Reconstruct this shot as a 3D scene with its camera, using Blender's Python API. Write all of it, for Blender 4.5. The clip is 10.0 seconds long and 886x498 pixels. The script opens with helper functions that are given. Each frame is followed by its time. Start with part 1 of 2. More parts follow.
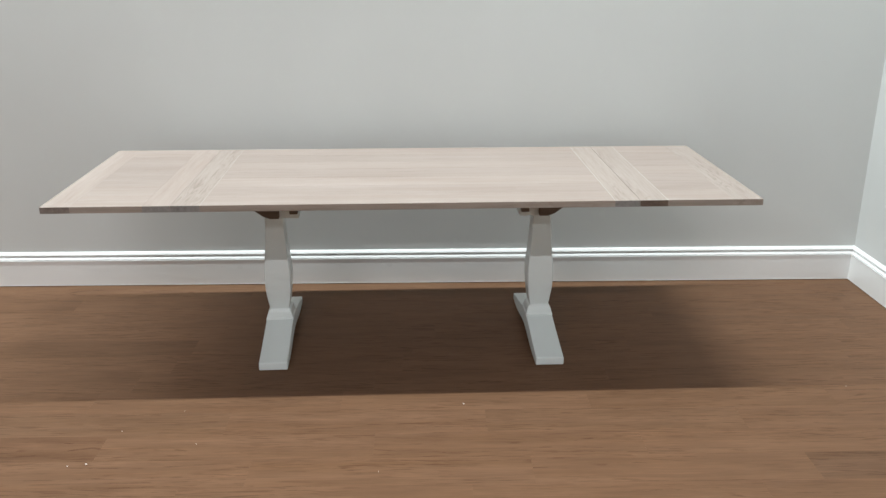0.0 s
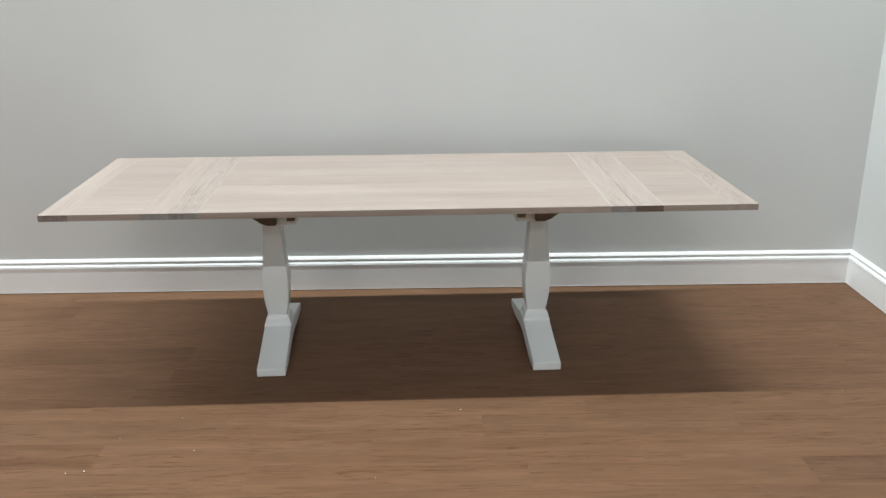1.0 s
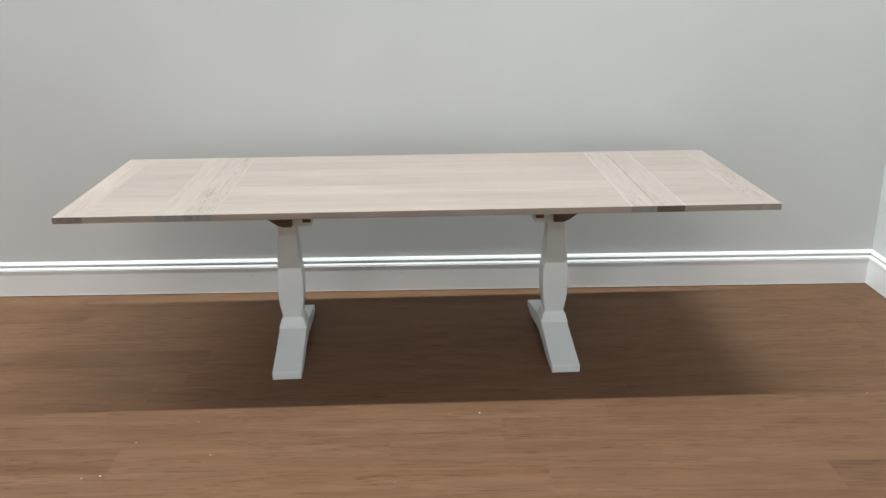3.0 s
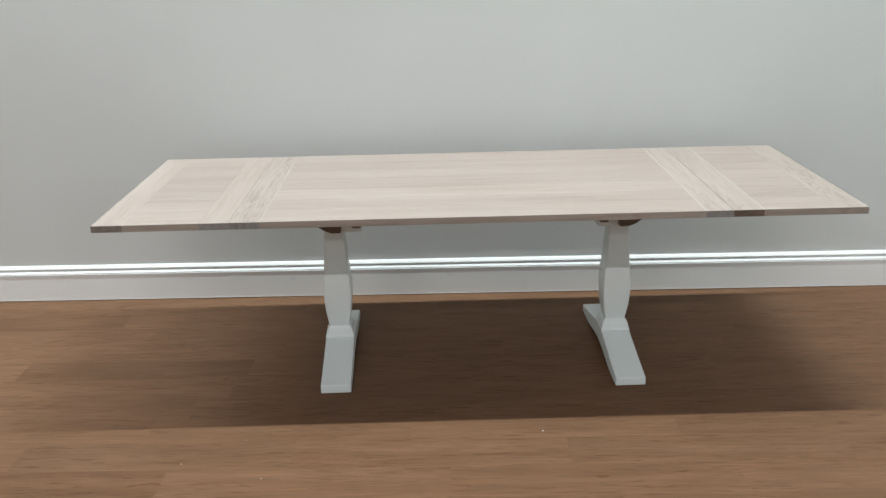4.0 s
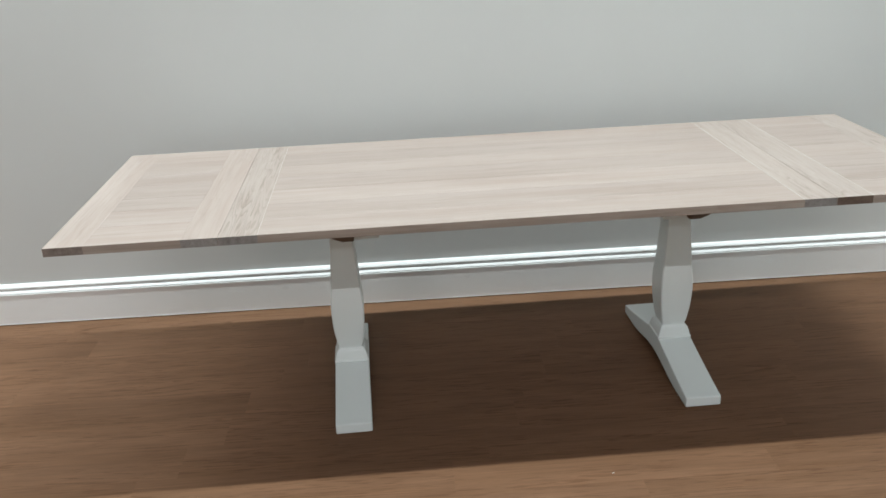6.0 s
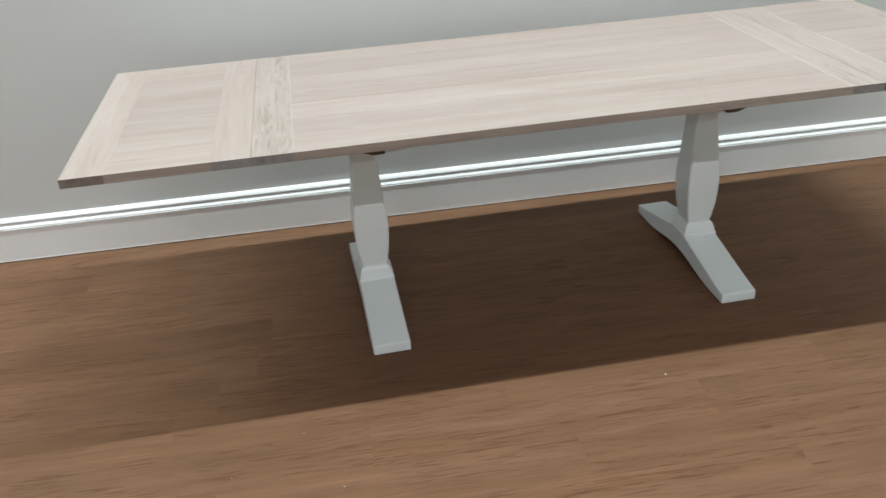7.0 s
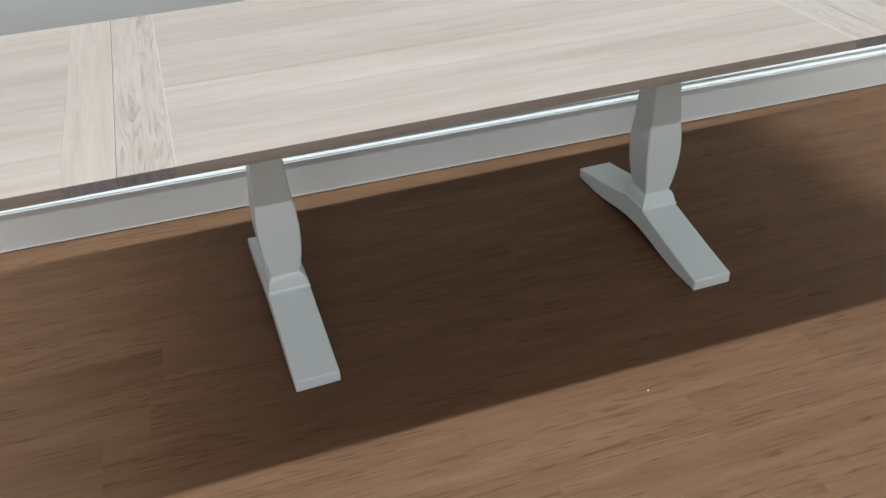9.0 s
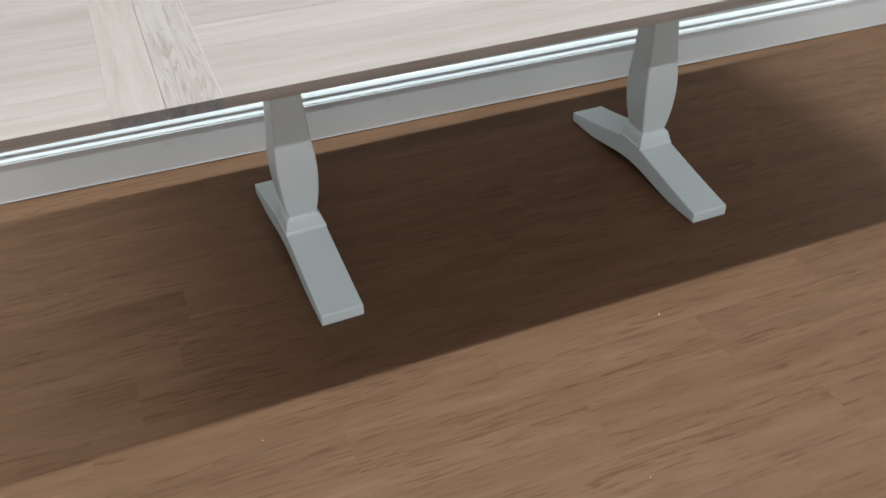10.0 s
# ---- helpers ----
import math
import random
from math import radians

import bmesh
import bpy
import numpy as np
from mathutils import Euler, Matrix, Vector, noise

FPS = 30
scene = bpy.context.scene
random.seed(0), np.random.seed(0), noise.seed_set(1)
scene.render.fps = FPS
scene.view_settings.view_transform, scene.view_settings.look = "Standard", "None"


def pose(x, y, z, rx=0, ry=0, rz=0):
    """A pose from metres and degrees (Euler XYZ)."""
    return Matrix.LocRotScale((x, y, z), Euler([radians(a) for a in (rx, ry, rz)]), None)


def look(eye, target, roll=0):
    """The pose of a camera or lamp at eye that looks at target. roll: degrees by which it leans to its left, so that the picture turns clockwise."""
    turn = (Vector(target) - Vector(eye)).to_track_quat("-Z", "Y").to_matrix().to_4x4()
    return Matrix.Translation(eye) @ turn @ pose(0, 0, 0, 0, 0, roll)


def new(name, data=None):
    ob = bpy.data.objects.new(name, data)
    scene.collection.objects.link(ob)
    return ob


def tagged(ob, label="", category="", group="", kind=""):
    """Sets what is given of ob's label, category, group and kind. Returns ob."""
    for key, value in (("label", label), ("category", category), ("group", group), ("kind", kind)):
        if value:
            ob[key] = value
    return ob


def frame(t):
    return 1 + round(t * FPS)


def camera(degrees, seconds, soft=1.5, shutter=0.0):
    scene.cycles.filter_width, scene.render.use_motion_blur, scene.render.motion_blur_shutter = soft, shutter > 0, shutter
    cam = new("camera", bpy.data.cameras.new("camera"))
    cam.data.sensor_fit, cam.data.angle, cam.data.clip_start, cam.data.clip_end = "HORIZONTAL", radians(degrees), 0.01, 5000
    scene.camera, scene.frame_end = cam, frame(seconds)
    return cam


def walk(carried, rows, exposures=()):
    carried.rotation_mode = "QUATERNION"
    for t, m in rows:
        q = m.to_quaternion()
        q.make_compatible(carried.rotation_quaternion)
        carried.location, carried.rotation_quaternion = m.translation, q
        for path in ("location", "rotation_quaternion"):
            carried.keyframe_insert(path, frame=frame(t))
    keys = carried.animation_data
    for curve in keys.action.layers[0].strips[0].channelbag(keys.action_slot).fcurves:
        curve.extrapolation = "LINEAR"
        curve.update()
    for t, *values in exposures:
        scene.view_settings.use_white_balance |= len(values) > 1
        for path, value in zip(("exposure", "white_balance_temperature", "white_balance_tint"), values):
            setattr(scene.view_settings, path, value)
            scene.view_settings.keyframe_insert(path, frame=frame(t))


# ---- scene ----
cam = camera(54.1, 10.0, soft=1.4, shutter=0.35)
PATH = [
    (0, (-0.07, -3.665, 1.669), (0.012, -1.776, 1.018), 0.0),
    (0.5, (-0.05, -3.677, 1.684), (0.028, -1.787, 1.035), -0.2),
    (1, (-0.048, -3.675, 1.678), (0.029, -1.782, 1.037), -0.3),
    (1.5, (-0.052, -3.676, 1.682), (0.024, -1.783, 1.041), -0.4),
    (2, (-0.06, -3.664, 1.681), (0.015, -1.771, 1.038), -0.4),
    (2.2, (-0.076, -3.668, 1.669), (0.001, -1.774, 1.03), -0.4),
    (3.3, (-0.109, -3.587, 1.668), (-0.067, -1.693, 1.026), -0.9),
    (3.5, (-0.138, -3.544, 1.685), (-0.116, -1.653, 1.032), -1.1),
    (4, (-0.228, -3.404, 1.69), (-0.213, -1.522, 1.014), -1.3),
    (4.5, (-0.305, -3.272, 1.686), (-0.222, -1.395, 0.999), -1.9),
    (5, (-0.329, -3.083, 1.664), (-0.231, -1.218, 0.948), -2.3),
    (5.2, (-0.351, -2.998, 1.654), (-0.252, -1.128, 0.952), -2.6),
    (6.3, (-0.55, -2.75, 1.593), (-0.438, -0.919, 0.796), -2.5),
    (6.5, (-0.635, -2.708, 1.592), (-0.474, -0.92, 0.71), -3.3),
    (6.8, (-0.752, -2.65, 1.576), (-0.557, -0.893, 0.642), -4.3),
    (7, (-0.782, -2.647, 1.578), (-0.533, -0.899, 0.639), -3.85),
    (7.5, (-0.818, -2.606, 1.574), (-0.413, -0.91, 0.594), -3.65),
    (8, (-0.832, -2.464, 1.559), (-0.403, -0.789, 0.555), -4.05),
    (8.3, (-0.815, -2.31, 1.524), (-0.354, -0.685, 0.453), -3.85),
    (8.5, (-0.815, -2.222, 1.541), (-0.332, -0.619, 0.447), -3.3),
    (8.8, (-0.799, -2.104, 1.545), (-0.318, -0.505, 0.444), -3.2),
    (9, (-0.796, -2.066, 1.54), (-0.318, -0.476, 0.424), -3.15),
    (9.5, (-0.863, -2.053, 1.518), (-0.372, -0.493, 0.366), -2.8),
    (9.7, (-0.912, -2.071, 1.533), (-0.389, -0.531, 0.369), -2.55),
    (10, (-1.013, -2.108, 1.52), (-0.439, -0.6, 0.34), -2.05),
]
walk(cam, [(t, look(eye, target, roll)) for t, eye, target, roll in PATH],
     exposures=((0.0, -0.05, 6500, 10), (3.0, -0.05, 6500, 10), (4.3, -0.07, 6400, 8), (7.8, -0.09, 6400, 8), (8.6, -0.13, 6300, 8), (10.0, -0.15, 6150, 8)))

# ---- light: rows of long ceiling battens parallel to the long wall ----
ROOM = pose(0, 0.629, 0, 0, 0, -1.055)  # x along the long wall, y = 0 at the face of its baseboard
EAST, WEST, SOUTH, TOP = 2.287, -9.0, -16.0, 5.6  # the room's bounds in that frame; WEST, SOUTH and TOP unseen
world = bpy.data.worlds.new("world")
world.use_nodes = True
world.node_tree.nodes["Background"].inputs[0].default_value = (0.8, 0.9, 1.0, 1)
world.node_tree.nodes["Background"].inputs[1].default_value = 0.0
scene.world = world
COOL, WARM = (0.908, 0.985, 1.0), (1.0, 0.952, 0.968)
for x, y, length, watts, tint in ((-5.0, 0.145, 3.0, 300, COOL), (-1.5, 0.145, 4.0, 165, COOL), (1.25, 0.125, 1.5, 200, COOL), (-0.6, -6.35, 4.0, 235, WARM), (-5.0, -10.7, 3.6, 300, WARM)):
    lamp = bpy.data.lights.new("ceiling_batten", "AREA")
    lamp.shape, lamp.size, lamp.size_y, lamp.energy, lamp.color = "RECTANGLE", length, 0.09, watts, tint
    new("ceiling_batten", lamp).matrix_world = pose(x, y, 5.4)


# ---- materials ----
def material(name):
    m = bpy.data.materials.new(name)
    m.use_nodes = True
    return m, m.node_tree.nodes, m.node_tree.links, m.node_tree.nodes["Principled BSDF"]


def node(nodes, kind, **values):
    n = nodes.new(kind)
    for key, value in values.items():
        n.inputs[key].default_value = value
    return n


def ramp(nodes, links, source, stops):
    n = nodes.new("ShaderNodeValToRGB")
    while len(n.color_ramp.elements) < len(stops):
        n.color_ramp.elements.new(0.5)
    for e, (at, c) in zip(n.color_ramp.elements, stops):
        e.position, e.color = at, (*c, 1)
    links.new(source, n.inputs[0])
    return n.outputs[0]


def mixed(nodes, links, kind, factor, a, b):
    n = nodes.new("ShaderNodeMix")
    n.data_type, n.blend_type = "RGBA", kind
    for i, v in ((0, factor), (6, a), (7, b)):
        if isinstance(v, (int, float)):
            n.inputs[i].default_value = v
        elif isinstance(v, tuple):
            n.inputs[i].default_value = (*v, 1)
        else:
            links.new(v, n.inputs[i])
    return n.outputs[2]


def placed(nodes, links, scale):
    """Object coordinates, shifted by the object's own random number, then stretched."""
    coord, info = nodes.new("ShaderNodeTexCoord"), nodes.new("ShaderNodeObjectInfo")
    shift = nodes.new("ShaderNodeVectorMath")
    shift.operation = "MULTIPLY_ADD"
    shift.inputs[1].default_value = (31.0, 17.0, 9.0)
    links.new(info.outputs["Random"], shift.inputs[0])
    links.new(coord.outputs["Object"], shift.inputs[2])
    m = nodes.new("ShaderNodeMapping")
    m.inputs["Scale"].default_value = scale
    links.new(shift.outputs[0], m.inputs[0])
    return m.outputs[0]


def bumped(nodes, links, shader, height, strength, distance):
    b = node(nodes, "ShaderNodeBump", Strength=strength, Distance=distance)
    links.new(height, b.inputs["Height"])
    links.new(b.outputs[0], shader.inputs["Normal"])


def contours(nodes, links, scale, count, thin):
    """Nested growth-ring lines: the level lines of a stretched noise. 0 on a line, 1 between."""
    hill = node(nodes, "ShaderNodeTexNoise", Scale=1.0, Detail=2.2, Roughness=0.45, Distortion=0.15)
    links.new(placed(nodes, links, scale), hill.inputs["Vector"])
    levels = nodes.new("ShaderNodeMath")
    levels.operation = "MULTIPLY"
    levels.inputs[1].default_value = count
    links.new(hill.outputs[0], levels.inputs[0])
    saw = nodes.new("ShaderNodeMath")
    saw.operation = "FRACT"
    links.new(levels.outputs[0], saw.inputs[0])
    return ramp(nodes, links, saw.outputs[0], ((0.0, (0, 0, 0)), (thin, (0.75,) * 3), (2.4 * thin, (1, 1, 1)), (0.97, (1, 1, 1)), (1.0, (0, 0, 0))))


def wood(name, dark, mid, light, pore, figure, rough, tone=0.12, grain=1.0, rings=(1.0, 5.5, 26, 0.16), shine=0.5, line=(0.50, 0.43, 0.38), streaks=0.7, dashes=(4.5, 75, 0.34)):
    """Wood with its grain along the piece's own x: broad streaks, nested growth rings in places, fine dark pores."""
    m, nodes, links, shader = material(name)
    broad = node(nodes, "ShaderNodeTexNoise", Scale=1.0, Detail=5.0, Roughness=0.6, Distortion=0.4)
    links.new(placed(nodes, links, (1.1, 15 * grain, 15 * grain)), broad.inputs["Vector"])
    colour = ramp(nodes, links, broad.outputs[0], ((0.3, dark), (0.5, mid), (0.72, light)))
    fine = node(nodes, "ShaderNodeTexNoise", Scale=1.0, Detail=4.0, Roughness=0.65)
    links.new(placed(nodes, links, (6, 150, 150)), fine.inputs["Vector"])
    patch = node(nodes, "ShaderNodeTexNoise", Scale=1.0, Detail=3.0, Roughness=0.6)
    links.new(placed(nodes, links, (1.7, 11, 11)), patch.inputs["Vector"])
    where = ramp(nodes, links, patch.outputs[0], ((0.40, (1, 1, 1)), (0.60, (0.15,) * 3)))
    clear = mixed(nodes, links, "MIX", where, (1, 1, 1), contours(nodes, links, (rings[0], rings[1], rings[1]), rings[2], rings[3]))
    ragged = mixed(nodes, links, "MULTIPLY", 0.5, clear, ramp(nodes, links, fine.outputs[0], ((0.35, (0.6,) * 3), (0.55, (1, 1, 1)))))
    ragged = mixed(nodes, links, "SCREEN", 1.0, ragged, ramp(nodes, links, fine.outputs[0], ((0.5, (0, 0, 0)), (0.66, (0.6,) * 3))))
    colour = mixed(nodes, links, "MULTIPLY", figure, colour, mixed(nodes, links, "MIX", ragged, line, (1, 1, 1)))
    dash = node(nodes, "ShaderNodeTexNoise", Scale=1.0, Detail=5.0, Roughness=0.6, Distortion=0.3)
    links.new(placed(nodes, links, (dashes[0], dashes[1], dashes[1])), dash.inputs["Vector"])
    pores = ramp(nodes, links, dash.outputs[0], ((dashes[2], (0, 0, 0)), (dashes[2] + 0.11, (1, 1, 1))))
    streak = ramp(nodes, links, fine.outputs[0], ((0.36, (0.62, 0.56, 0.52)), (0.56, (1, 1, 1))))
    colour = mixed(nodes, links, "MULTIPLY", streaks * pore, colour, streak)
    dotted = mixed(nodes, links, "SCREEN", 1.0, pores, ramp(nodes, links, patch.outputs[0], ((0.40, (0.05,) * 3), (0.58, (0.95,) * 3))))
    colour = mixed(nodes, links, "MULTIPLY", pore, colour, mixed(nodes, links, "MIX", dotted, (0.45, 0.38, 0.33), (1, 1, 1)))
    info = nodes.new("ShaderNodeObjectInfo")
    shade = ramp(nodes, links, info.outputs["Random"], ((0.0, (1 - tone,) * 3), (1.0, (1.0,) * 3)))
    colour = mixed(nodes, links, "MULTIPLY", 1.0, colour, shade)
    colour = mixed(nodes, links, "MULTIPLY", 1.0, colour, info.outputs["Color"])
    links.new(colour, shader.inputs["Base Color"])
    shader.inputs["Specular IOR Level"].default_value = shine
    links.new(ramp(nodes, links, broad.outputs[0], ((0.3, (rough - 0.06,) * 3), (0.7, (rough + 0.06,) * 3))), shader.inputs["Roughness"])
    bumped(nodes, links, shader, fine.outputs[0], 0.25, 0.0006)
    return m


def maths(nodes, links, kind, *values):
    n = nodes.new("ShaderNodeMath")
    n.operation = kind
    for i, v in enumerate(values):
        if isinstance(v, (int, float)):
            n.inputs[i].default_value = v
        else:
            links.new(v, n.inputs[i])
    return n.outputs[0]


def plank_wood(name, dark, mid, light, line, rough, shine, tone):
    """Flat-sawn planks with the grain along their own x: soft streaks, broken cathedral rings round the plank's middle, dark flecks in drifts."""
    m, nodes, links, shader = material(name)
    coord, info = nodes.new("ShaderNodeTexCoord"), nodes.new("ShaderNodeObjectInfo")
    split = nodes.new("ShaderNodeSeparateXYZ")
    links.new(coord.outputs["Object"], split.inputs[0])
    chance = info.outputs["Random"]

    def noise_at(sx, sy, detail, rough_, warp=0.0):
        n = node(nodes, "ShaderNodeTexNoise", Scale=1.0, Detail=detail, Roughness=rough_, Distortion=warp)
        links.new(placed(nodes, links, (sx, sy, sy)), n.inputs["Vector"])
        return n.outputs[0]

    broad = noise_at(0.9, 16, 4.0, 0.55, 0.3)
    colour = ramp(nodes, links, broad, ((0.32, dark), (0.5, mid), (0.7, light)))
    # rings of the log, cut flat: distance from a core that wanders along the plank
    sway, depth = noise_at(0.8, 0.0, 1.0, 0.4), noise_at(0.8, 1.0, 1.0, 0.4)
    across = maths(nodes, links, "ADD", maths(nodes, links, "SUBTRACT", split.outputs[1], 0.082), maths(nodes, links, "MULTIPLY", maths(nodes, links, "SUBTRACT", sway, 0.5), 0.20))
    deep = maths(nodes, links, "MULTIPLY", maths(nodes, links, "SUBTRACT", depth, 0.5), 0.30)
    radius = maths(nodes, links, "SQRT", maths(nodes, links, "ADD", maths(nodes, links, "MULTIPLY", across, across), maths(nodes, links, "MULTIPLY", deep, deep)))
    wobble = maths(nodes, links, "MULTIPLY", noise_at(5, 40, 2.0, 0.5), 0.010)
    phase = maths(nodes, links, "FRACT", maths(nodes, links, "MULTIPLY", maths(nodes, links, "ADD", radius, wobble), 44.0))
    rings = ramp(nodes, links, phase, ((0.0, (1,) * 3), (0.14, (0.8,) * 3), (0.30, (0,) * 3), (0.96, (0,) * 3), (1.0, (1,) * 3)))
    breaks = ramp(nodes, links, noise_at(11, 50, 3.0, 0.6), ((0.46, (0,) * 3), (0.58, (1,) * 3)))
    drift = ramp(nodes, links, noise_at(1.6, 9, 3.0, 0.55), ((0.42, (0,) * 3), (0.60, (1,) * 3)))
    band = ramp(nodes, links, noise_at(0.9, 10, 2.0, 0.5), ((0.47, (0,) * 3), (0.55, (1,) * 3)))
    flecks = ramp(nodes, links, noise_at(10, 130, 2.0, 0.5), ((0.53, (0,) * 3), (0.64, (1,) * 3)))
    hairs = ramp(nodes, links, noise_at(3.5, 150, 3.0, 0.6), ((0.50, (0,) * 3), (0.72, (1,) * 3)))
    figure = maths(nodes, links, "MULTIPLY", maths(nodes, links, "MULTIPLY", rings, breaks), maths(nodes, links, "MULTIPLY_ADD", band, 0.55, 0.05))
    ticks = maths(nodes, links, "MULTIPLY", flecks, maths(nodes, links, "MULTIPLY_ADD", drift, 0.42, 0.07))
    amount = maths(nodes, links, "MAXIMUM", maths(nodes, links, "MAXIMUM", figure, ticks), maths(nodes, links, "MULTIPLY", hairs, 0.26))
    colour = mixed(nodes, links, "MULTIPLY", maths(nodes, links, "MULTIPLY", amount, 0.95), colour, line)
    pale = ramp(nodes, links, noise_at(4.5, 120, 3.0, 0.6), ((0.56, (1,) * 3), (0.72, (1.14, 1.13, 1.12))))
    colour = mixed(nodes, links, "MULTIPLY", 1.0, colour, pale)
    cloud = ramp(nodes, links, noise_at(3.2, 20, 4.0, 0.6), ((0.34, (0.88, 0.865, 0.855)), (0.60, (1.04, 1.03, 1.02))))
    colour = mixed(nodes, links, "MULTIPLY", 1.0, colour, cloud)
    colour = mixed(nodes, links, "MULTIPLY", 1.0, colour, ramp(nodes, links, chance, ((0.0, (1 - tone,) * 3), (1.0, (1.0,) * 3))))
    colour = mixed(nodes, links, "MULTIPLY", 1.0, colour, info.outputs["Color"])
    links.new(colour, shader.inputs["Base Color"])
    shader.inputs["Specular IOR Level"].default_value = shine
    links.new(ramp(nodes, links, broad, ((0.3, (rough - 0.06,) * 3), (0.7, (rough + 0.06,) * 3))), shader.inputs["Roughness"])
    bumped(nodes, links, shader, amount, 0.35, -0.0006)
    return m


def paint(name, colour, rough, stipple, mottle=0.03, scale=260.0):
    """Rolled or brushed paint: a faint mottle and a fine stipple."""
    m, nodes, links, shader = material(name)
    coord = nodes.new("ShaderNodeTexCoord")
    big = node(nodes, "ShaderNodeTexNoise", Scale=1.7, Detail=4.0)
    small = node(nodes, "ShaderNodeTexNoise", Scale=scale, Detail=2.0)
    for n in (big, small):
        links.new(coord.outputs["Object"], n.inputs["Vector"])
    low, high = (tuple(c * k for c in colour) for k in (1 - mottle, 1 + mottle))
    links.new(ramp(nodes, links, big.outputs[0], ((0.3, low), (0.7, high))), shader.inputs["Base Color"])
    links.new(ramp(nodes, links, big.outputs[0], ((0.3, (rough - 0.05,) * 3), (0.7, (rough + 0.05,) * 3))), shader.inputs["Roughness"])
    bumped(nodes, links, shader, small.outputs[0], stipple, 0.001)
    return m


FLOORING = plank_wood("brown_oak_plank", (0.140, 0.076, 0.042), (0.152, 0.084, 0.048), (0.164, 0.092, 0.054), (0.40, 0.31, 0.24), 0.42, 0.07, 0.05)
BLEACHED = wood("bleached_oak", (0.276, 0.219, 0.189), (0.307, 0.256, 0.226), (0.339, 0.286, 0.257), 0.2, 0.12, 0.55, 0.05, 1.3, (1.0, 8.0, 14, 0.2), 0.3)
FIGURED = wood("figured_bleached_oak", (0.299, 0.248, 0.216), (0.322, 0.274, 0.243), (0.347, 0.297, 0.267), 0.25, 0.7, 0.55, 0.05, 1.6, (2.0, 22.0, 12, 0.28), 0.3, (0.58, 0.53, 0.49))
EDGE_WOOD = wood("oak_edge", (0.290, 0.250, 0.214), (0.345, 0.300, 0.260), (0.400, 0.350, 0.306), 0.3, 0.2, 0.6, 0.08, 1.5, (1.0, 9.0, 14, 0.2), 0.3)
END_GRAIN = wood("oak_end_grain", (0.17, 0.142, 0.124), (0.21, 0.182, 0.16), (0.25, 0.217, 0.195), 0.4, 0.2, 0.7, 0.10, 3.0)
END_DARK = wood("dark_oak_end_grain", (0.105, 0.075, 0.055), (0.135, 0.098, 0.075), (0.165, 0.125, 0.098), 0.4, 0.2, 0.7, 0.10, 3.0)
END_PALE = wood("pale_oak_end_grain", (0.215, 0.210, 0.203), (0.250, 0.245, 0.237), (0.290, 0.284, 0.276), 0.4, 0.2, 0.7, 0.10, 3.0)
JOINT_GLINT = paint("pale_joint_glint", (0.381, 0.341, 0.306), 0.5, 0.05, 0.06)
RAW_WOOD = wood("raw_brown_wood", (0.105, 0.073, 0.050), (0.135, 0.095, 0.066), (0.165, 0.116, 0.082), 0.4, 0.3, 0.6, 0.05, 2.0)
WALL = paint("pale_grey_wall_paint", (0.618, 0.640, 0.629), 0.50, 0.10, 0.02, 180.0)
TRIM = paint("white_trim_paint", (0.83, 0.85, 0.845), 0.30, 0.04, 0.008)
TABLE_PAINT = paint("grey_white_furniture_paint", (0.734, 0.806, 0.800), 0.34, 0.08, 0.03)
CEILING = paint("dark_low_bounce", (0.12, 0.12, 0.12), 0.8, 0.1, 0.02)


# ---- building helpers ----
def linked(name, bm, mats, parent=None, m=None, label=""):
    bmesh.ops.recalc_face_normals(bm, faces=bm.faces)
    mesh = bpy.data.meshes.new(name)
    bm.to_mesh(mesh)
    bm.free()
    for k in mats if isinstance(mats, tuple) else (mats,):
        mesh.materials.append(k)
    return link_mesh(name, mesh, parent, m, label)


def link_mesh(name, mesh, parent=None, m=None, label=""):
    ob = new(name, mesh)
    ob.parent = parent
    if m is not None:
        ob.matrix_basis = m
    return tagged(ob, label)


def box_bm(size, at=(0, 0, 0), bevel=0.0, segments=1):
    bm = bmesh.new()
    bmesh.ops.create_cube(bm, size=1.0, matrix=Matrix.Translation(at) @ Matrix.Diagonal((*size, 1)))
    if bevel:
        bmesh.ops.bevel(bm, geom=bm.edges[:], offset=bevel, segments=segments, profile=0.5, affect="EDGES")
    return bm


def prism_bm(outline, axis, low, high, bevel=0.0, segments=2):
    """A flat outline pushed along an axis: outline in the two other axes, in their order."""
    bm = bmesh.new()
    rings = []
    for at in (low, high):
        rings.append([bm.verts.new({"x": (at, a, b), "y": (a, at, b), "z": (a, b, at)}[axis]) for a, b in outline])
    n = len(outline)
    bm.faces.new(rings[0][::-1]), bm.faces.new(rings[1])
    for i in range(n):
        bm.faces.new((rings[0][i], rings[0][(i + 1) % n], rings[1][(i + 1) % n], rings[1][i]))
    bmesh.ops.recalc_face_normals(bm, faces=bm.faces)
    if bevel:
        sharp = [e for e in bm.edges if e.calc_face_angle(0) > 0.5]
        bmesh.ops.bevel(bm, geom=sharp, offset=bevel, segments=segments, profile=0.5, affect="EDGES")
    return bm


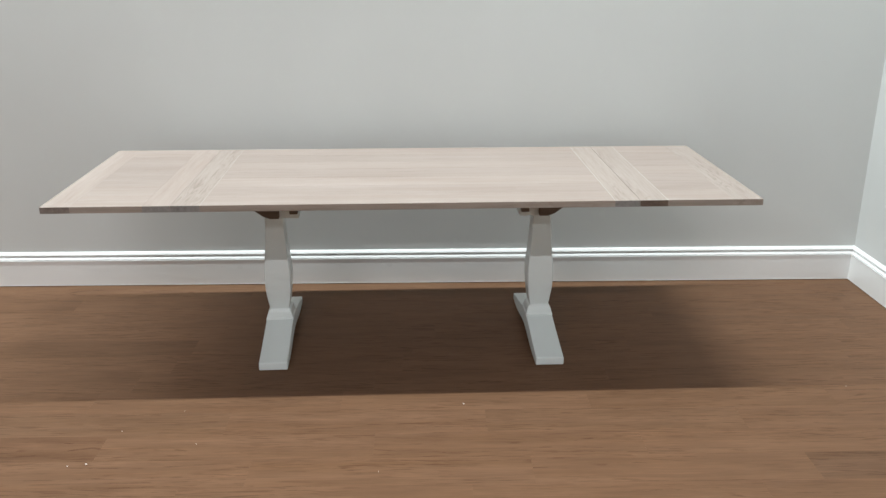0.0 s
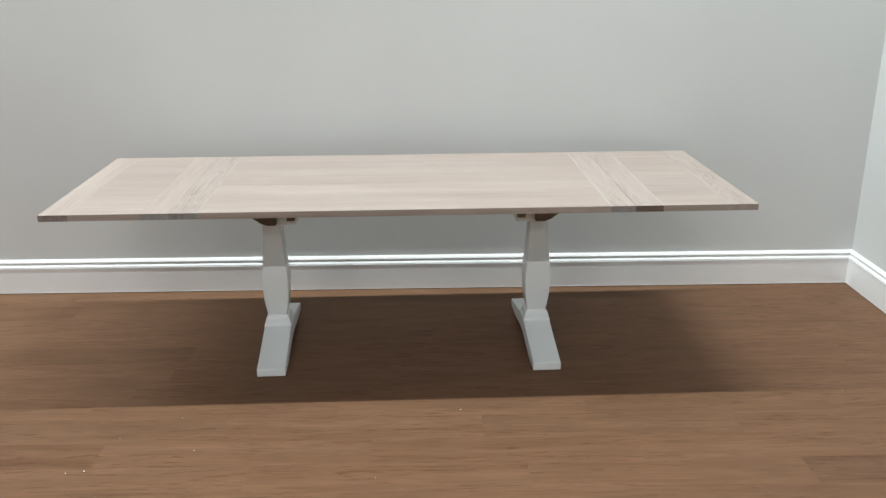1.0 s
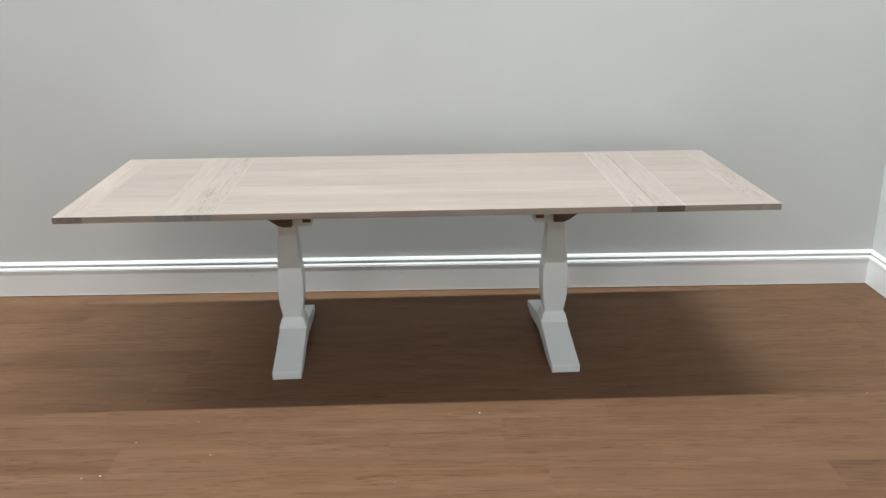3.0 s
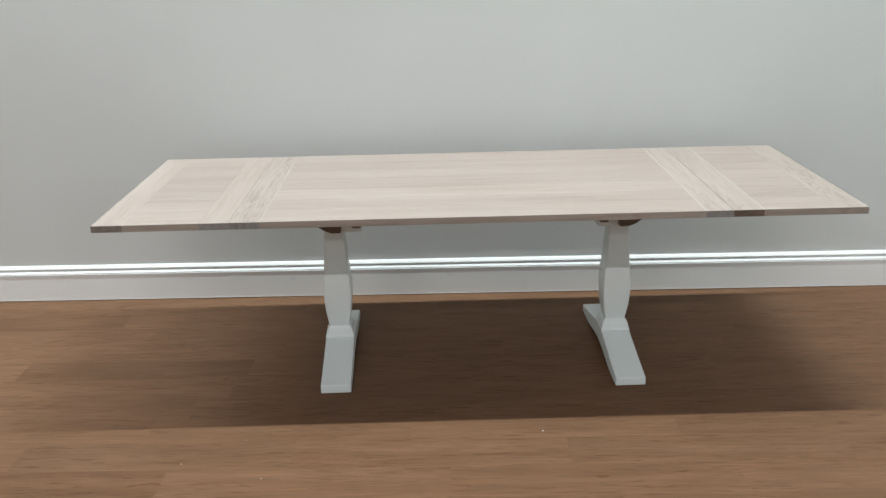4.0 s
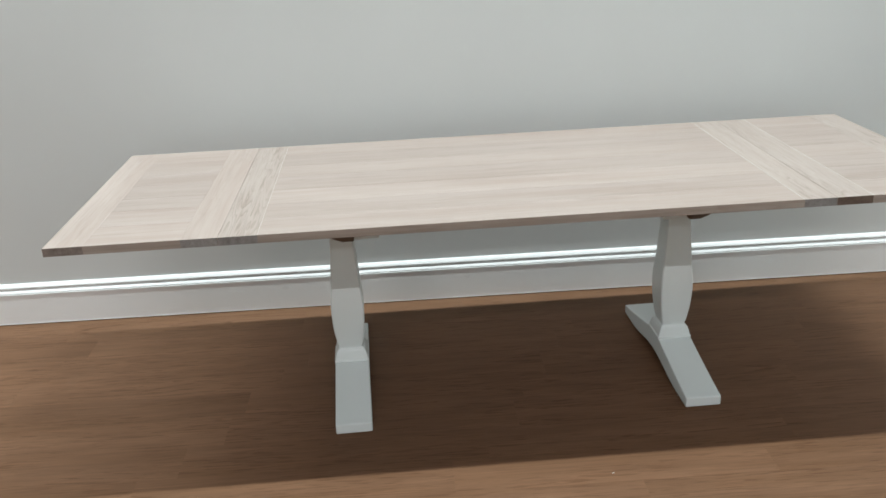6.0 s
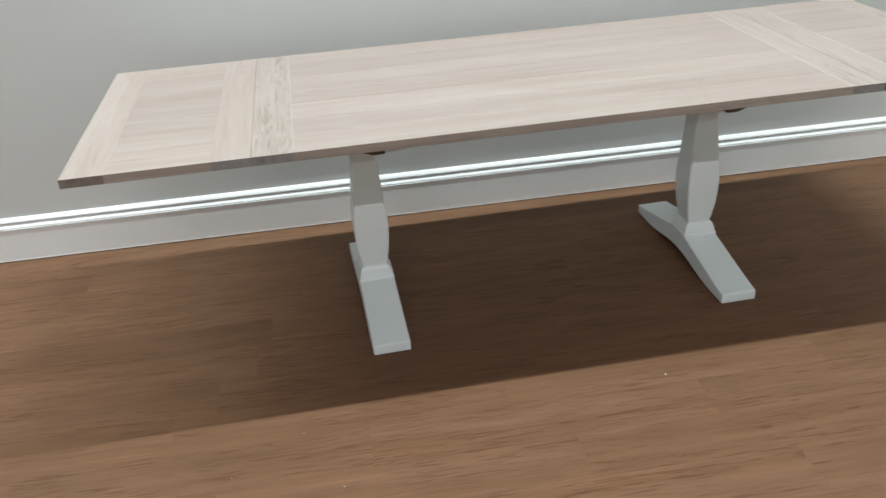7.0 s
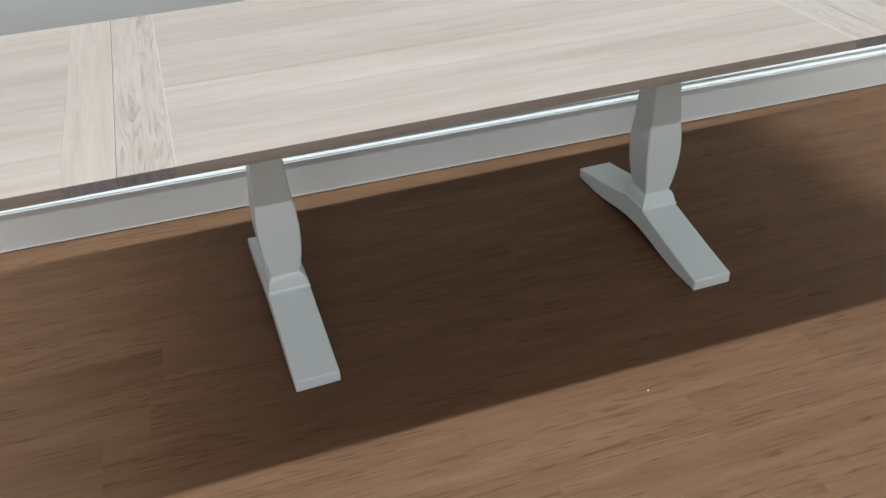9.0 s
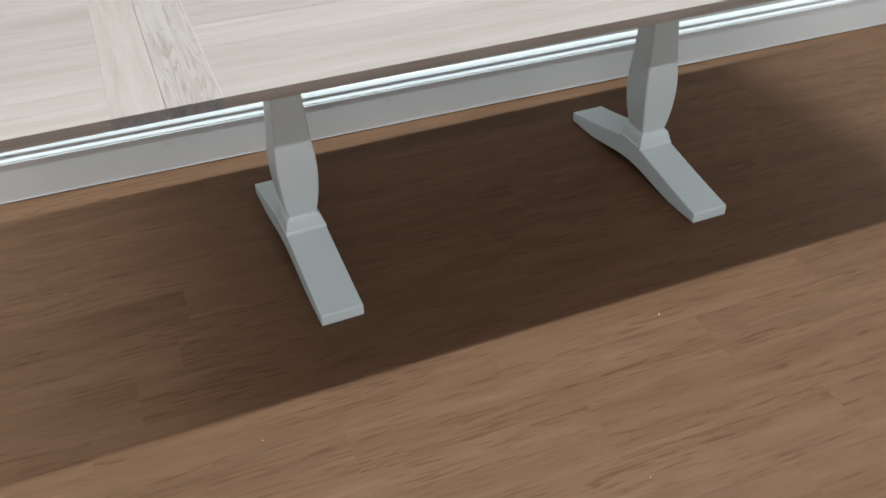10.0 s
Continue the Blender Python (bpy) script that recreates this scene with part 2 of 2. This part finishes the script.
def square_turning_bm(profile, chamfer):
    """A square post from (half width, z) stations, its four edges eased."""
    bm = bmesh.new()
    rings = []
    for h, z in profile:
        c = h - chamfer
        rings.append([bm.verts.new((x, y, z)) for x, y in ((-c, -h), (c, -h), (h, -c), (h, c), (c, h), (-c, h), (-h, c), (-h, -c))])
    for a, b in zip(rings, rings[1:]):
        for i in range(8):
            bm.faces.new((a[i], a[(i + 1) % 8], b[(i + 1) % 8], b[i]))
    bm.faces.new(rings[0][::-1]), bm.faces.new(rings[-1])
    for e in bm.edges:
        e.smooth = False
    return bm


def smooth_curve(stations, n):
    """Even steps along a Catmull-Rom curve through stations."""
    out = []
    for i in range(len(stations) - 1):
        p = [Vector(stations[max(0, min(len(stations) - 1, i + k))]) for k in (-1, 0, 1, 2)]
        for j in range(n):
            t = j / n
            v = 0.5 * (2 * p[1] + (p[2] - p[0]) * t + (2 * p[0] - 5 * p[1] + 4 * p[2] - p[3]) * t * t + (3 * p[1] - p[0] - 3 * p[2] + p[3]) * t ** 3)
            out.append((v.x, v.y))
    return out + [tuple(stations[-1])]


# ---- the room ----
T = 0.15
SKIN = 0.020  # thickness of the baseboard
def wall(name, x0, x1, y0, y1, label):
    return tagged(linked(name, box_bm((x1 - x0, y1 - y0, TOP), ((x0 + x1) / 2, (y0 + y1) / 2, TOP / 2)), WALL, None, ROOM, label), "", "wall", "", "structure")


wall("wall_north", WEST - T, EAST + SKIN + T, SKIN, SKIN + T, "plain pale grey painted wall behind the table")
wall("wall_east", EAST + SKIN, EAST + SKIN + T, SOUTH, SKIN, "plain pale grey painted side wall")
# two unseen walls close the room, far off so they bounce little light
wall("unseen_wall_west", WEST - T, WEST, SOUTH, SKIN, "plain pale grey unseen side wall, added far off for low bounce")
wall("unseen_wall_south", WEST - T, EAST + SKIN + T, SOUTH - T, SOUTH, "plain pale grey unseen wall, added far off for low bounce")
# unseen ceiling, added to close the room and kept dark against bounce
tagged(linked("ceiling", box_bm((EAST - WEST + 0.5, -SOUTH + 0.5, 0.15), ((EAST + WEST) / 2, SOUTH / 2, TOP + 0.075)), CEILING, None, ROOM, "high plain unseen ceiling, made dark to cut bounced light"), "", "ceiling", "", "structure")

# the moulded baseboard, mitred round the room: (distance from the wall, height)
MOULD = [(0.0, 0.0026), (0.0192, 0.0026), (0.0206, 0.0036), (0.0206, 0.0060), (0.0200, 0.0072), (0.0200, 0.1385), (0.0222, 0.1392), (0.0222, 0.1410), (0.0150, 0.1416), (0.0150, 0.1450),
         (0.0196, 0.1454), (0.0190, 0.1470), (0.0152, 0.1522), (0.0108, 0.1566), (0.0068, 0.1600), (0.0040, 0.1612), (0.0040, 0.1670), (0.0140, 0.1672),
         (0.0138, 0.1695), (0.0100, 0.1760), (0.0055, 0.1815), (0.0020, 0.1835), (0, 0.1836)]
def baseboard():
    bm = bmesh.new()
    x0, x1, y0, y1 = WEST, EAST + SKIN, SOUTH, SKIN
    rings = []
    for x, y, sx, sy in ((x0, y0, 1, 1), (x1, y0, -1, 1), (x1, y1, -1, -1), (x0, y1, 1, -1)):
        rings.append([bm.verts.new((x + sx * d, y + sy * d, z)) for d, z in MOULD])
    for k in range(4):
        a, b = rings[k], rings[(k + 1) % 4]
        for i in range(len(MOULD) - 1):
            bm.faces.new((a[i], b[i], b[i + 1], a[i + 1]))
    return tagged(linked("baseboard", bm, TRIM, None, ROOM, "tall moulded baseboard in white semi-gloss paint"), "", "baseboard", "", "structure")


baseboard()


# ---- the table ----
TABLE = new("dining_table")
tagged(TABLE, "long extending trestle table, bleached oak top, grey-white painted pedestals", "table")
FRONT, BACK, TABLE_TOP, THICK = -0.487, 0.486, 0.760, 0.025
LEFT_EDGES = (-1.444, -1.334, -1.065, -0.961, -0.850)
RIGHT_EDGES = (0.731, 0.829, 0.937, 1.193, 1.309)


def board(name, x0, x1, y0, y1, along, mat, tone=1.0, label="", ends=None):
    """A board of the top, long along its own x, with end grain on its two ends."""
    long, wide = (x1 - x0, y1 - y0) if along == "x" else (y1 - y0, x1 - x0)
    bm = box_bm((long, wide, THICK), (0, 0, 0), 0.0004)
    for f in bm.faces:
        f.material_index = 1 if abs(f.normal.x) > 0.9 else 2 if abs(f.normal.y) > 0.9 else 0
    turn = 0 if along == "x" else 90
    ob = linked(name, bm, (mat, ends or END_GRAIN, EDGE_WOOD), TABLE, pose((x0 + x1) / 2, (y0 + y1) / 2, TABLE_TOP - THICK / 2, 0, 0, turn), label)
    ob.color = (tone, tone, tone, 1)
    return ob


def field(x0, x1, widths, tones):
    """Boards side by side along the table."""
    y, total = FRONT, sum(widths)
    for w, k in zip(widths, tones):
        step = (BACK - FRONT) * w / total
        board("top_board", x0, x1, y + 0.0002, y + step - 0.0002, "x", BLEACHED, k)
        y += step


GAP = 0.0004
l0, l1, l2, l3, l4 = LEFT_EDGES
r0, r1, r2, r3, r4 = RIGHT_EDGES
board("end_board", l0, l1, FRONT, BACK, "y", BLEACHED, 1.10)
field(l1, l2, (15, 14, 12, 14, 12, 15, 14), (1.09, 1.02, 0.97, 0.97, 0.95, 0.98, 1.05))
board("end_board", l2, l3 - GAP, FRONT, BACK, "y", BLEACHED, 1.05, "", END_PALE)
board("end_board", l3 + GAP, l4, FRONT, BACK, "y", FIGURED, 1.0, "bleached oak end board with bold wavy grain", END_PALE)
field(l4, r0, (14, 13, 14, 15, 13, 14, 14), (1.0, 0.98, 1.03, 0.96, 1.0, 0.95, 1.02))
board("end_board", r0, r1 - 1.8 * GAP, FRONT, BACK, "y", FIGURED, 1.0, "bleached oak end board with bold wavy grain", END_PALE)
board("end_board", r1 + 1.8 * GAP, r2, FRONT, BACK, "y", FIGURED, 1.0, "bleached oak end board with bold wavy grain", END_DARK)
field(r2, r3, (15, 14, 12, 14, 12, 15, 14), (1.0, 0.93, 0.97, 1.0, 0.96, 0.98, 1.0))
board("end_board", r3, r4, FRONT, BACK, "y", FIGURED, 1.0, "bleached oak end board with bold wavy grain", EDGE_WOOD)


# thin pale strips: painted highlights for light caught on the board arrises
for x, wide in ((l4, 0.0014), (r0, 0.0034), (r2, 0.0030)):
    linked("glint_strip", box_bm((wide, BACK - FRONT, 0.0010), (x, (FRONT + BACK) / 2, TABLE_TOP - 0.0002), 0.0003), JOINT_GLINT, TABLE, None, "pale strip along a board joint, a painted highlight")

POST = smooth_curve([(0.0420, 0.150), (0.0448, 0.160), (0.0485, 0.184), (0.0535, 0.222), (0.0568, 0.275), (0.0570, 0.310), (0.0550, 0.345), (0.0515, 0.376)], 3) + [(0.0465, 0.45), (0.0405, 0.54), (0.0395, 0.575), (0.0395, 0.7345)]
COLLAR = [(0.0590, 0.0960), (0.0607, 0.0975), (0.0607, 0.1040), (0.0578, 0.1075)] + smooth_curve([(0.0574, 0.1080), (0.0556, 0.1170), (0.0532, 0.1265), (0.0502, 0.1350), (0.0466, 0.1405), (0.0436, 0.1422)], 3) + [(0.0414, 0.1450), (0.0412, 0.1510)]


def foot_outline():
    half, out = 0.369, []
    steps = [half - i * (half - 0.045) / 14 for i in range(15)]
    rise = [(u, 0.036 + 0.066 * ((half - u) / (half - 0.045)) ** 1.12) for u in steps]
    out += [(-half, 0.0015)] + [(-u, z) for u, z in rise]
    out += [(u, z) for u, z in reversed(rise)] + [(half, 0.0015)]
    for i in range(17):  # the arch under it
        u = 0.275 - 0.55 * i / 16
        out.append((u, 0.0015 + 0.030 * (0.5 + 0.5 * math.cos(math.pi * u / 0.275))))
    return out


def pedestal(x, inward, turn):
    """Foot, collar, shaped post and the bearer under the top; inward: +1 or -1 along x to the table's middle."""
    post = linked("pedestal", square_turning_bm(POST, 0.0040), TABLE_PAINT, TABLE, pose(x, 0.010, 0, 0, 0, turn))
    linked("foot", prism_bm(foot_outline(), "x", -0.0598, 0.0598, 0.004), TABLE_PAINT, post)
    linked("collar", square_turning_bm(COLLAR, 0.0015), TABLE_PAINT, post)
    a, b = sorted((0.008 * inward, 0.127 * inward))
    linked("bearer", box_bm((b - a, 0.46, 0.111), ((a + b) / 2, 0.0, 0.6792), 0.003, 2), TABLE_PAINT, post)
    for y in (-0.245, 0.245):
        end = [(0.049, 0.630), (0.012, 0.630), (-0.014, 0.640), (-0.084, 0.690), (-0.084, 0.7347), (0.049, 0.7347)]
        end = [(inward * p, z) for p, z in end]
        linked("stop_block", prism_bm(end, "y", y - 0.0145, y + 0.0145, 0.004), RAW_WOOD, post, None, "dark raw wood stop block")
        a, b = sorted((0.092 * inward, 0.125 * inward))
        linked("slide_block", box_bm((b - a, 0.028, 0.086), ((a + b) / 2, y, 0.6915), 0.002), RAW_WOOD, post, None, "dark raw wood slide block")
    return post


pedestal(-0.6485, 1, 1.5)
pedestal(0.5245, -1, 0.5)


# ---- the floor ----
WIDE, LONG = 0.164, 0.9665
FLOOR = linked("floor", box_bm((EAST - WEST + 0.6, -SOUTH + 0.6, 0.1), ((EAST + WEST) / 2, SOUTH / 2, -0.0565)), CEILING, None, ROOM, "brown oak-look plank floor laid along the long wall")
tagged(FLOOR, "", "floor", "", "structure")
PLANKS = {}


def plank_mesh(length):
    key = round(length, 4)
    if key not in PLANKS:
        bm = bmesh.new()
        c = 0.00015
        for x, y, z in ((0, 0, -0.0055), (0, 0, -c), (c, c, 0)):
            for a, b in ((x, y), (key - x, y), (key - x, WIDE - y), (x, WIDE - y)):
                bm.verts.new((a, b, z))
        bm.verts.ensure_lookup_table()
        v = bm.verts
        for r in (0, 4):
            for i in range(4):
                bm.faces.new((v[r + i], v[r + (i + 1) % 4], v[r + 4 + (i + 1) % 4], v[r + 4 + i]))
        bm.faces.new(v[8:12])
        bmesh.ops.recalc_face_normals(bm, faces=bm.faces)
        mesh = bpy.data.meshes.new("plank")
        bm.to_mesh(mesh)
        bm.free()
        mesh.materials.append(FLOORING)
        PLANKS[key] = mesh
    return PLANKS[key]


rng = random.Random(4)
far, faces = [], []
rows = int(-SOUTH / WIDE) + 2
JOINTS = {2: -1.70, 5: -1.005, 8: 0.655, 9: 0.243, 10: 0.797, 11: 1.346}  # where a row's planks meet
PLANK_TONES = {(2, -1): (0.90, 0.89, 0.88, 1), (5, -1): (0.88, 0.88, 0.88, 1), (8, 0): (0.95, 0.95, 0.94, 1), (9, -2): (0.95, 0.97, 0.98, 1), (9, 0): (0.96, 0.97, 0.97, 1),
               (10, -3): (0.90, 0.88, 0.87, 1), (11, 0): (0.82, 0.83, 0.85, 1)}  # the few planks that are darker or greyer: (row, place counted from its joint)
for r in range(rows):
    y = 0.131 - (r + 1) * WIDE
    x = WEST - (WEST - JOINTS.get(r, rng.uniform(0, LONG))) % LONG
    while x < EAST + 0.02:
        a, b = max(x, WEST), min(x + LONG, EAST + 0.02)
        if b - a > 0.03:
            if r < 24:
                ob = link_mesh("plank", plank_mesh(b - a), FLOOR, pose(a, y, 0))
                ob.color = PLANK_TONES.get((r, round((x - JOINTS.get(r, x)) / LONG)), (1, 1, 1, 1))
            else:
                n = len(far)
                far += [(a, y, 0), (b, y, 0), (b, y + WIDE, 0), (a, y + WIDE, 0)]
                faces.append((n, n + 1, n + 2, n + 3))
        x += LONG
mesh = bpy.data.meshes.new("far_planks")
mesh.from_pydata(far, [], faces)
mesh.materials.append(FLOORING)
tagged(link_mesh("far_planks", mesh, FLOOR), "", "", "", "stuff")


# ---- crumbs of white paint on the floor ----
def paint_chip(x, y, size, turn):
    bm = bmesh.new()
    ring = [bm.verts.new((size * (1 + 0.4 * math.sin(5 * a + turn)) * math.cos(a), 0.6 * size * math.sin(a), 0.0004)) for a in (i * math.tau / 7 for i in range(7))]
    top = [bm.verts.new((v.co.x * 0.8, v.co.y * 0.75, 0.0022 + 0.0006 * math.sin(3 * i))) for i, v in enumerate(ring)]
    for i in range(7):
        bm.faces.new((ring[i], ring[(i + 1) % 7], top[(i + 1) % 7], top[i]))
    bm.faces.new(top)
    bm.faces.new(ring[::-1])
    return tagged(linked("paint_chip", bm, TRIM, None, pose(x, y, 0, 0, 0, turn * 40)), "tiny white paint chip lying on the plank floor", "paint chip", "paint chips on the floor")


for x, y, size, turn in ((-1.183, -1.038, 0.0031, 0.3), (-1.242, -1.049, 0.0018, 1.9), (0.140, -0.676, 0.0024, 0.8),
                         (-0.931, -0.686, 0.0009, 2.2), (-1.125, -0.825, 0.0009, 0.1), (-0.834, -0.924, 0.0009, 1.1), (-0.179, -1.127, 0.0009, 2.9), (1.695, -0.598, 0.0009, 1.4)):
    paint_chip(x, y, size, turn)
